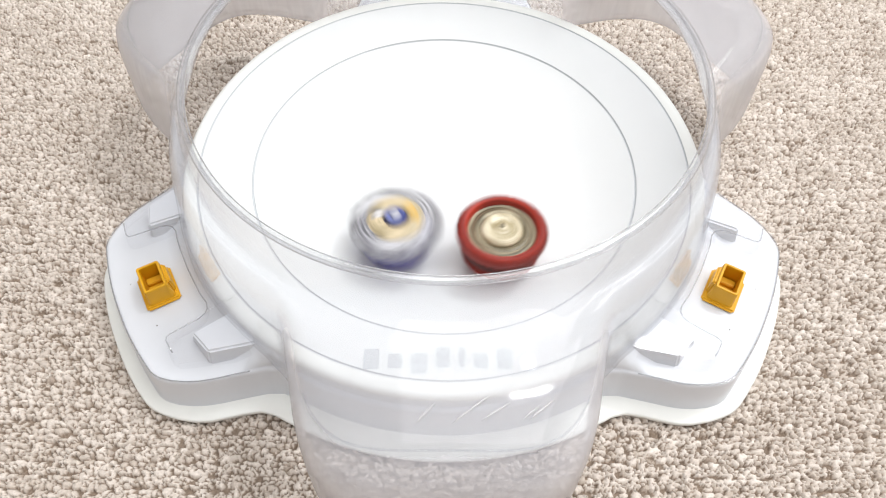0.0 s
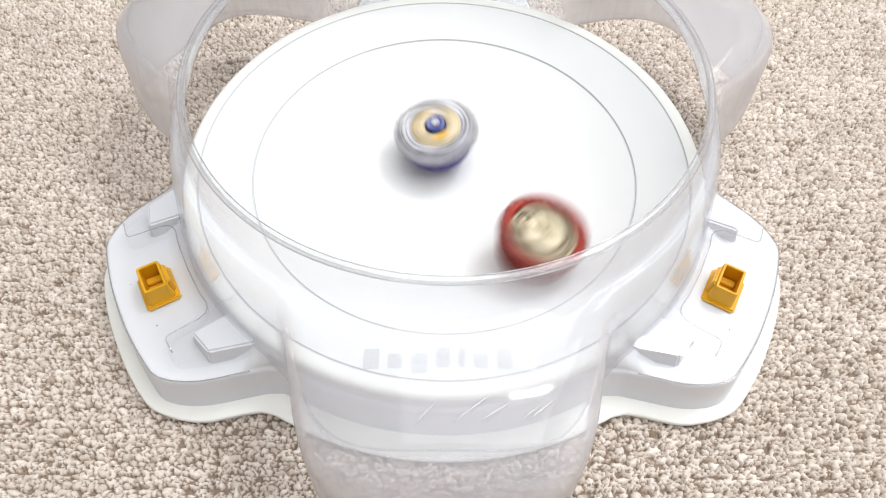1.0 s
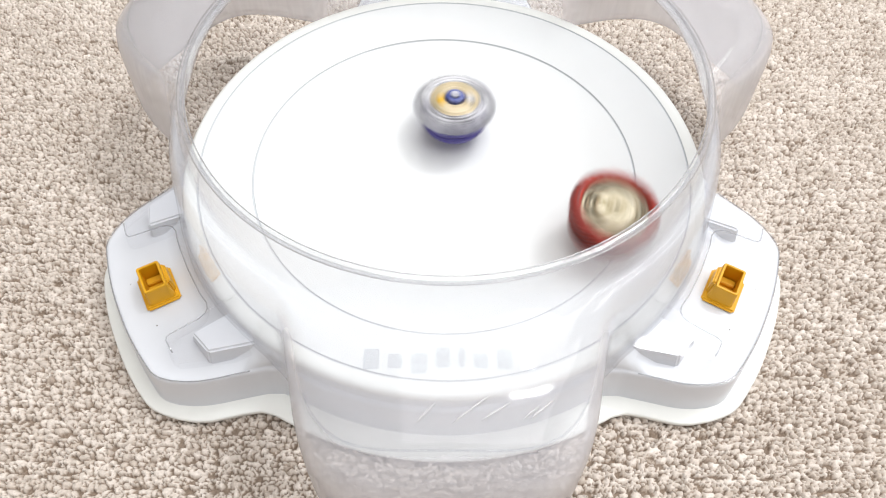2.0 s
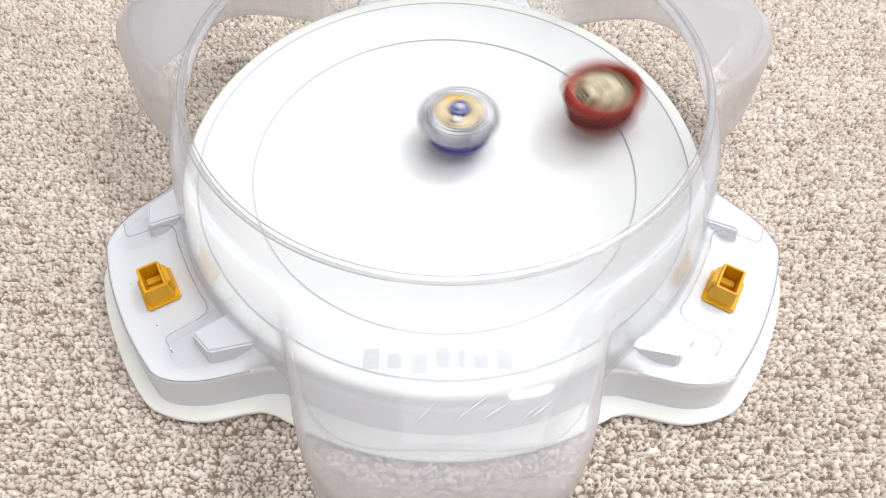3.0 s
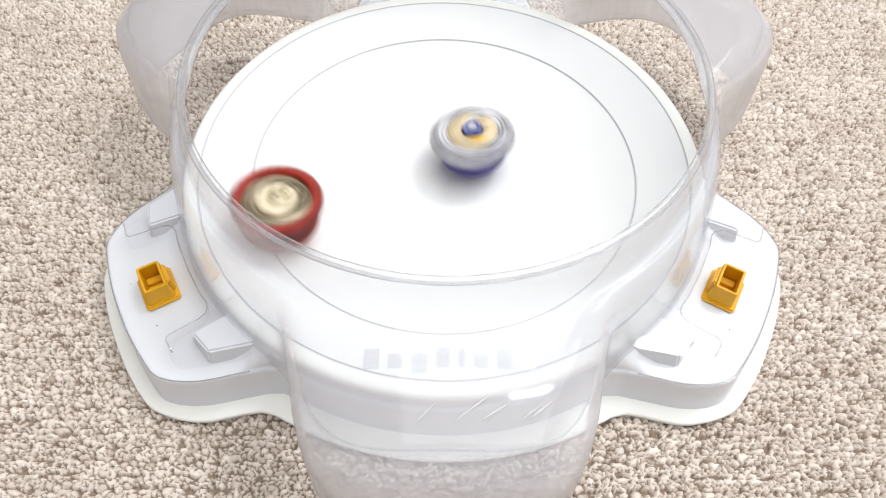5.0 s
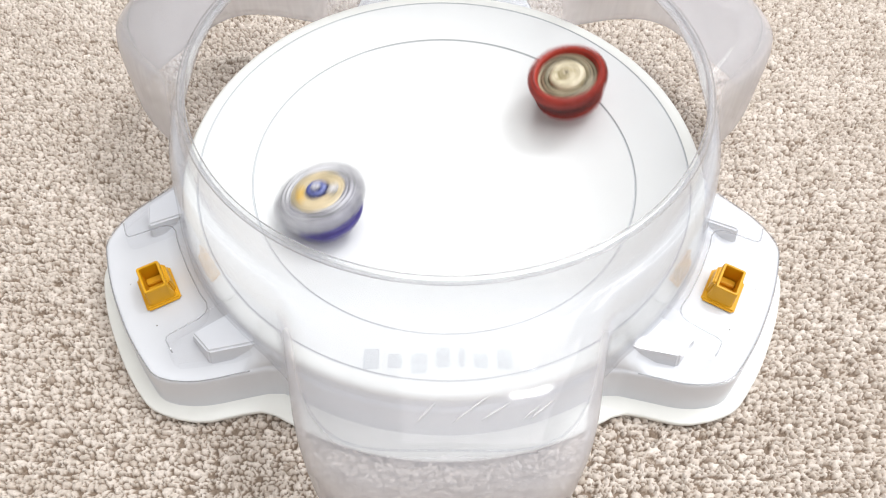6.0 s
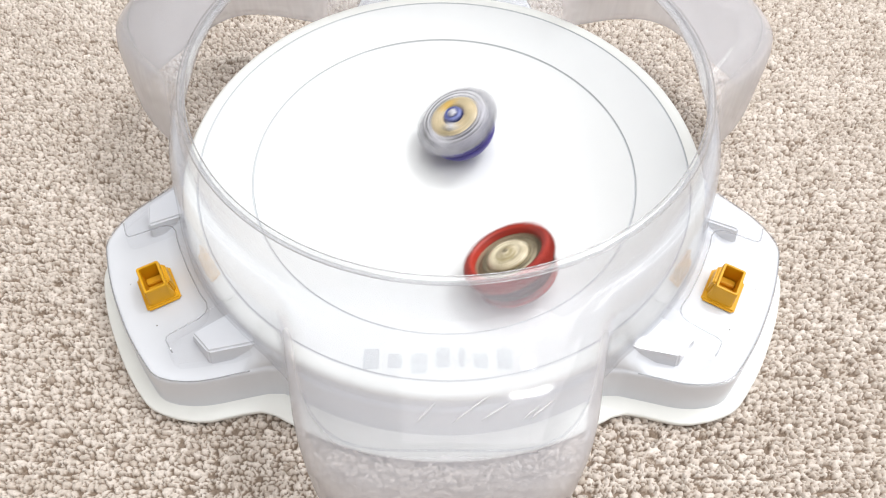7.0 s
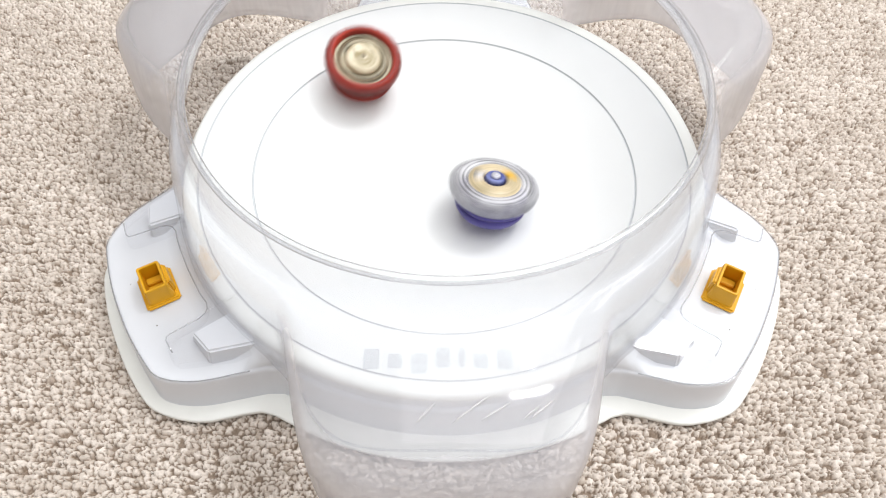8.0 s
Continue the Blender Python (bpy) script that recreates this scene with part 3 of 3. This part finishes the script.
def build_white_top():
    top = tagged(new("spinning_top"), "spinning pale grey battle top with gold and blue centre", "spinning top", "battle tops")
    top_part("tip", [(0.0006, 0.0), (0.0024, 0.0006), (0.0034, 0.003), (0.0040, 0.007)], PURPLE, top, "violet tip")
    top_part("driver", [(0.0040, 0.0052), (0.0130, 0.0062), (0.0185, 0.0088), (0.0206, 0.0122), (0.0210, 0.0160)], PURPLE, top, "violet-blue driver")
    top_part("disc", [(0.0160, 0.0158), (0.0210, 0.0160), (0.0218, 0.0178), (0.0210, 0.0194), (0.0150, 0.0195)], PURPLE, top, "violet disc", wave=6, depth=0.03)
    top_part("outer_ring", [(0.0150, 0.0188), (0.0215, 0.0192), (0.0248, 0.0215), (0.0264, 0.0245), (0.0261, 0.0272), (0.0242, 0.0288), (0.0210, 0.0296), (0.0170, 0.0300),
                            (0.0140, 0.0296)], SMOKE, top, "translucent smoky grey bladed ring", 240, 24, 0.24, cap=False)
    gold_ring = top_part("inner_ring", [(0.0158, 0.0294), (0.0146, 0.0306), (0.0124, 0.0314), (0.0092, 0.0317), (0.0074, 0.0312), (0.0066, 0.0302)], GOLD, top, "gold inner ring", 96, 6, 0.05, cap=False)
    hub = top_part("hub", [(0.0060, 0.0300), (0.0056, 0.0322), (0.0048, 0.0329), (0.0036, 0.0327), (0.0028, 0.0320)], BLUE, top, "blue hub", 48, 4, 0.04)
    top_part("core", [(0.0028, 0.0318), (0.0026, 0.0336), (0.0012, 0.0342), (0.0003, 0.0342)], SMOKE, hub, "pale grey core", 24)
    for name, mat, r0, r1, a0, z in (("sticker", AMBER, 0.0072, 0.0120, 0.0, 0.0319), ("badge", SMOKE, 0.0068, 0.0125, 2.6, 0.0319)):
        arc = [a0 + 0.09 * k for k in range(9)]
        low = [[(r * math.cos(a), r * math.sin(a), h) for a in arc] for r, h in ((r0, z - 0.0010), (r0, z), (r1, z - 0.0004), (r1, z - 0.0024))]
        verts = [v for row in low for v in row]
        faces = [(i * 9 + k, i * 9 + k + 1, (i + 1) * 9 + k + 1, (i + 1) * 9 + k) for i in range(3) for k in range(8)]
        part_mesh(name, mesh_of(name, verts, faces, mat), gold_ring, "amber sticker" if name == "sticker" else "grey badge")
    return top


red_top = build_red_top()
white_top = build_white_top()

# ---- where the tips run: seconds, x, y ----
RED_A = [
    (0.0, 0.0302, -0.0608), (0.1, 0.0433, -0.0542), (0.2, 0.0454, -0.0293), (0.3, 0.0218, 0.0096), (0.4, -0.0179, 0.0366),
    (0.5, -0.0567, 0.0335), (0.6, -0.0859, 0.0025), (0.7, -0.0903, -0.0444), (0.8, -0.0619, -0.0876),
    (0.9, -0.0071, -0.1000), (1.0, 0.0479, -0.0608), (1.1, 0.0690, -0.0113), (1.2, 0.0594, 0.0572), (1.3, 0.0137, 0.1057),
    (1.4, -0.0466, 0.1151), (1.5, -0.0935, 0.0738), (1.6, -0.1016, -0.0039), (1.7, -0.0629, -0.0693),
]
RED_B = [
    (2.8, 0.0614, -0.0769), (2.9, 0.0985, -0.0295), (3.0, 0.0983, 0.0379), (3.1, 0.0526, 0.0880), (3.2, -0.0156, 0.0973),
    (3.3, -0.0729, 0.0649), (3.4, -0.0976, 0.0084), (3.5, -0.0872, -0.0513), (3.6, -0.0440, -0.0947),
    (3.7, 0.0095, -0.1101), (3.8, 0.0597, -0.0865), (3.9, 0.0896, -0.0393), (4.0, 0.0847, 0.0255), (4.1, 0.0645, 0.0709),
    (4.2, 0.0229, 0.0979), (4.3, -0.0296, 0.0746), (4.4, -0.0595, 0.0240), (4.5, -0.0970, 0.0298), (4.6, -0.1179, 0.0297),
    (4.7, -0.1305, 0.0144),
]
RED_C = [
    (5.8, 0.0513, 0.0071), (5.9, 0.0752, 0.0285), (6.0, 0.0819, 0.0561), (6.1, 0.0558, 0.0698), (6.2, 0.0238, 0.0515),
    (6.3, 0.0836, 0.0451), (6.4, 0.1048, 0.0440), (6.5, 0.0929, 0.0270), (6.6, 0.0751, 0.0103), (6.7, 0.0537, -0.0158),
    (6.8, 0.0597, -0.0463), (6.9, 0.0537, -0.0722), (7.0, 0.0436, -0.0857), (7.1, 0.0201, -0.0961), (7.2, -0.0027, -0.0995),
    (7.3, -0.0257, -0.0923), (7.4, -0.0458, -0.0788), (7.5, -0.0622, -0.0583), (7.6, -0.0742, -0.0318),
    (7.7, -0.0784, -0.0020), (7.8, -0.0802, 0.0315), (7.9, -0.0747, 0.0595), (8.0, -0.0562, 0.0768),
]
WHITE_A = [
    (0.0, -0.0265, -0.0544), (0.1, -0.0086, -0.0853), (0.2, 0.0063, -0.0798), (0.3, 0.0166, -0.0556),
    (0.4, 0.0126, -0.0363), (0.5, 0.0094, -0.0016), (0.6, 0.0000, 0.0310), (0.7, -0.0050, 0.0421), (0.8, -0.0081, 0.0493),
    (0.9, -0.0090, 0.0320), (1.0, -0.0032, 0.0224), (1.1, 0.0048, -0.0042), (1.2, 0.0167, -0.0237), (1.3, 0.0273, -0.0322),
    (1.4, 0.0265, -0.0390), (1.5, 0.0140, -0.0308), (1.6, -0.0029, -0.0122), (1.7, -0.0152, 0.0073),
]
WHITE_B = [
    (2.8, -0.0361, 0.0143), (2.9, -0.0176, 0.0309), (3.0, 0.0086, 0.0316), (3.1, 0.0323, 0.0206), (3.2, 0.0451, -0.0006),
    (3.3, 0.0400, -0.0236), (3.4, 0.0196, -0.0455), (3.5, -0.0096, -0.0491), (3.6, -0.0309, -0.0335),
    (3.7, -0.0371, -0.0020), (3.8, -0.0292, 0.0325), (3.9, -0.0071, 0.0488), (4.0, 0.0126, 0.0464), (4.1, 0.0047, 0.0241),
    (4.2, -0.0103, -0.0037), (4.3, -0.0235, -0.0206), (4.4, -0.0303, -0.0286), (4.5, 0.0212, -0.0898),
    (4.6, 0.0588, -0.1153), (4.7, 0.0457, -0.0773),
]
WHITE_C = [
    (5.8, -0.0250, -0.0698), (5.9, -0.0541, -0.0635), (6.0, -0.0636, -0.0397), (6.1, -0.0527, -0.0152),
    (6.2, -0.0331, 0.0143), (6.3, -0.1015, -0.0110), (6.4, -0.1249, -0.0225), (6.5, -0.1034, -0.0180),
    (6.6, -0.0528, -0.0228), (6.7, -0.0057, -0.0158), (6.8, -0.0034, 0.0084), (6.9, 0.0135, 0.0252), (7.0, 0.0169, 0.0302),
    (7.1, 0.0104, 0.0224), (7.2, 0.0144, 0.0107), (7.3, 0.0178, -0.0145), (7.4, 0.0129, -0.0247), (7.5, 0.0147, -0.0335),
    (7.6, -0.0109, -0.0169), (7.7, -0.0145, -0.0162), (7.8, -0.0033, -0.0307), (7.9, 0.0153, -0.0310),
    (8.0, 0.0253, -0.0294),
]

# across the unseen stretches the tops keep circling
RED_GAP_1 = [(1.85, 0.0250, -0.1040), (2.0, 0.0880, -0.0480), (2.15, 0.0760, 0.0480), (2.3, 0.0050, 0.0980), (2.42, -0.0640, 0.0720), (2.55, -0.0950, 0.0000), (2.68, -0.0400, -0.0860)]
RED_GAP_2 = [(4.85, -0.1180, -0.0180), (5.05, -0.0820, -0.0560), (5.3, -0.0250, -0.0720), (5.55, 0.0230, -0.0420)]
WHITE_GAP_1 = [(1.85, -0.0160, 0.0310), (2.05, 0.0120, 0.0400), (2.25, 0.0230, 0.0050), (2.45, 0.0060, -0.0330), (2.65, -0.0310, -0.0170)]
WHITE_GAP_2 = [(4.85, 0.0270, -0.0260), (5.05, 0.0150, 0.0240), (5.25, -0.0100, 0.0400), (5.45, -0.0310, 0.0080), (5.65, -0.0270, -0.0420)]
# how the axes lean: seconds, to +x, to +y
RED_LEANS = [(0.0, 0, 0.05), (0.5, 0, 0.15), (1.0, 0.15, -0.05), (1.5, 0.1, -0.1), (2.8, 0, -0.1), (3.0, -0.12, 0.02), (3.5, -0.1, 0.12), (4.0, -0.1, 0.05), (4.5, 0.05, 0.15), (4.7, 0.1, 0.1), (5.8, 0, -0.1), (6.0, -0.25, -0.12), (6.5, -0.3, -0.2), (6.6, -0.35, -0.2), (6.7, -0.35, -0.05), (6.8, -0.4, 0.05), (6.9, -0.35, 0.25), (7.0, -0.5, 0.35), (7.1, -0.1, 0.35), (7.2, 0, 0.35), (7.3, 0.05, 0.3), (7.4, 0.1, 0.3), (7.5, 0.2, 0.32), (7.6, 0.3, 0.1), (7.7, 0.35, 0), (7.8, 0.35, -0.1), (7.9, 0.3, -0.28), (8.0, 0.18, -0.32)]
WHITE_LEANS = [(0.0, 0, 0.05), (0.5, 0.05, 0.1), (1.0, -0.08, -0.1), (1.5, 0, 0), (3.0, 0, 0), (3.5, 0, 0), (4.0, 0, 0), (4.5, 0, 0), (5.8, -0.2, 0.1), (6.0, -0.2, 0.1), (6.5, 0.28, -0.02), (6.6, 0, 0.35), (6.7, 0, 0.35), (6.8, 0.1, 0.2), (6.9, -0.3, 0), (7.0, -0.42, -0.05), (7.1, 0, -0.1), (7.2, 0.1, -0.25), (7.3, 0.05, 0.35), (7.4, 0.1, 0.25), (7.5, -0.42, 0.48), (7.6, 0, -0.3), (7.7, 0, -0.2), (7.8, 0.15, 0.2), (7.9, 0.1, 0.2), (8.0, 0.1, 0.22)]


def smooth_at(rows, t, tight=0.8):
    """Cubic through timed rows."""
    k = 0
    while k < len(rows) - 2 and rows[k + 1][0] <= t:
        k += 1
    a, b = rows[k], rows[k + 1]
    p, q = rows[max(k - 1, 0)], rows[min(k + 2, len(rows) - 1)]
    h = b[0] - a[0]
    s = (t - a[0]) / h
    got = []
    for i in range(1, len(a)):
        ma = tight * (b[i] - p[i]) / (b[0] - p[0]) * h
        mb = tight * (q[i] - a[i]) / (q[0] - a[0]) * h
        got.append((2 * s**3 - 3 * s**2 + 1) * a[i] + (s**3 - 2 * s**2 + s) * ma + (3 * s**2 - 2 * s**3) * b[i] + (s**3 - s**2) * mb)
    return got


def spin_rows(path, leans, turn):
    rows = []
    for k in range(241):
        t = k / 30
        x, y = smooth_at(path, t)
        lx, ly = smooth_at(leans, t, 0.6)
        axis = Vector((lx, ly, 1)).normalized()
        r = math.hypot(x, y)
        z = bowl_height(min(r, 0.148)) + 0.0004
        tilt = Vector((0, 0, 1)).rotation_difference(axis).to_matrix().to_4x4()
        rows.append((t, Matrix.Translation((x, y, z)) @ tilt @ Matrix.Rotation(math.radians(turn * k), 4, "Z")))
    return rows


def motions():
    walk(red_top, spin_rows(RED_A + RED_GAP_1 + RED_B + RED_GAP_2 + RED_C, RED_LEANS, 87))
    walk(white_top, spin_rows(WHITE_A + WHITE_GAP_1 + WHITE_B + WHITE_GAP_2 + WHITE_C, WHITE_LEANS, -87))


motions()
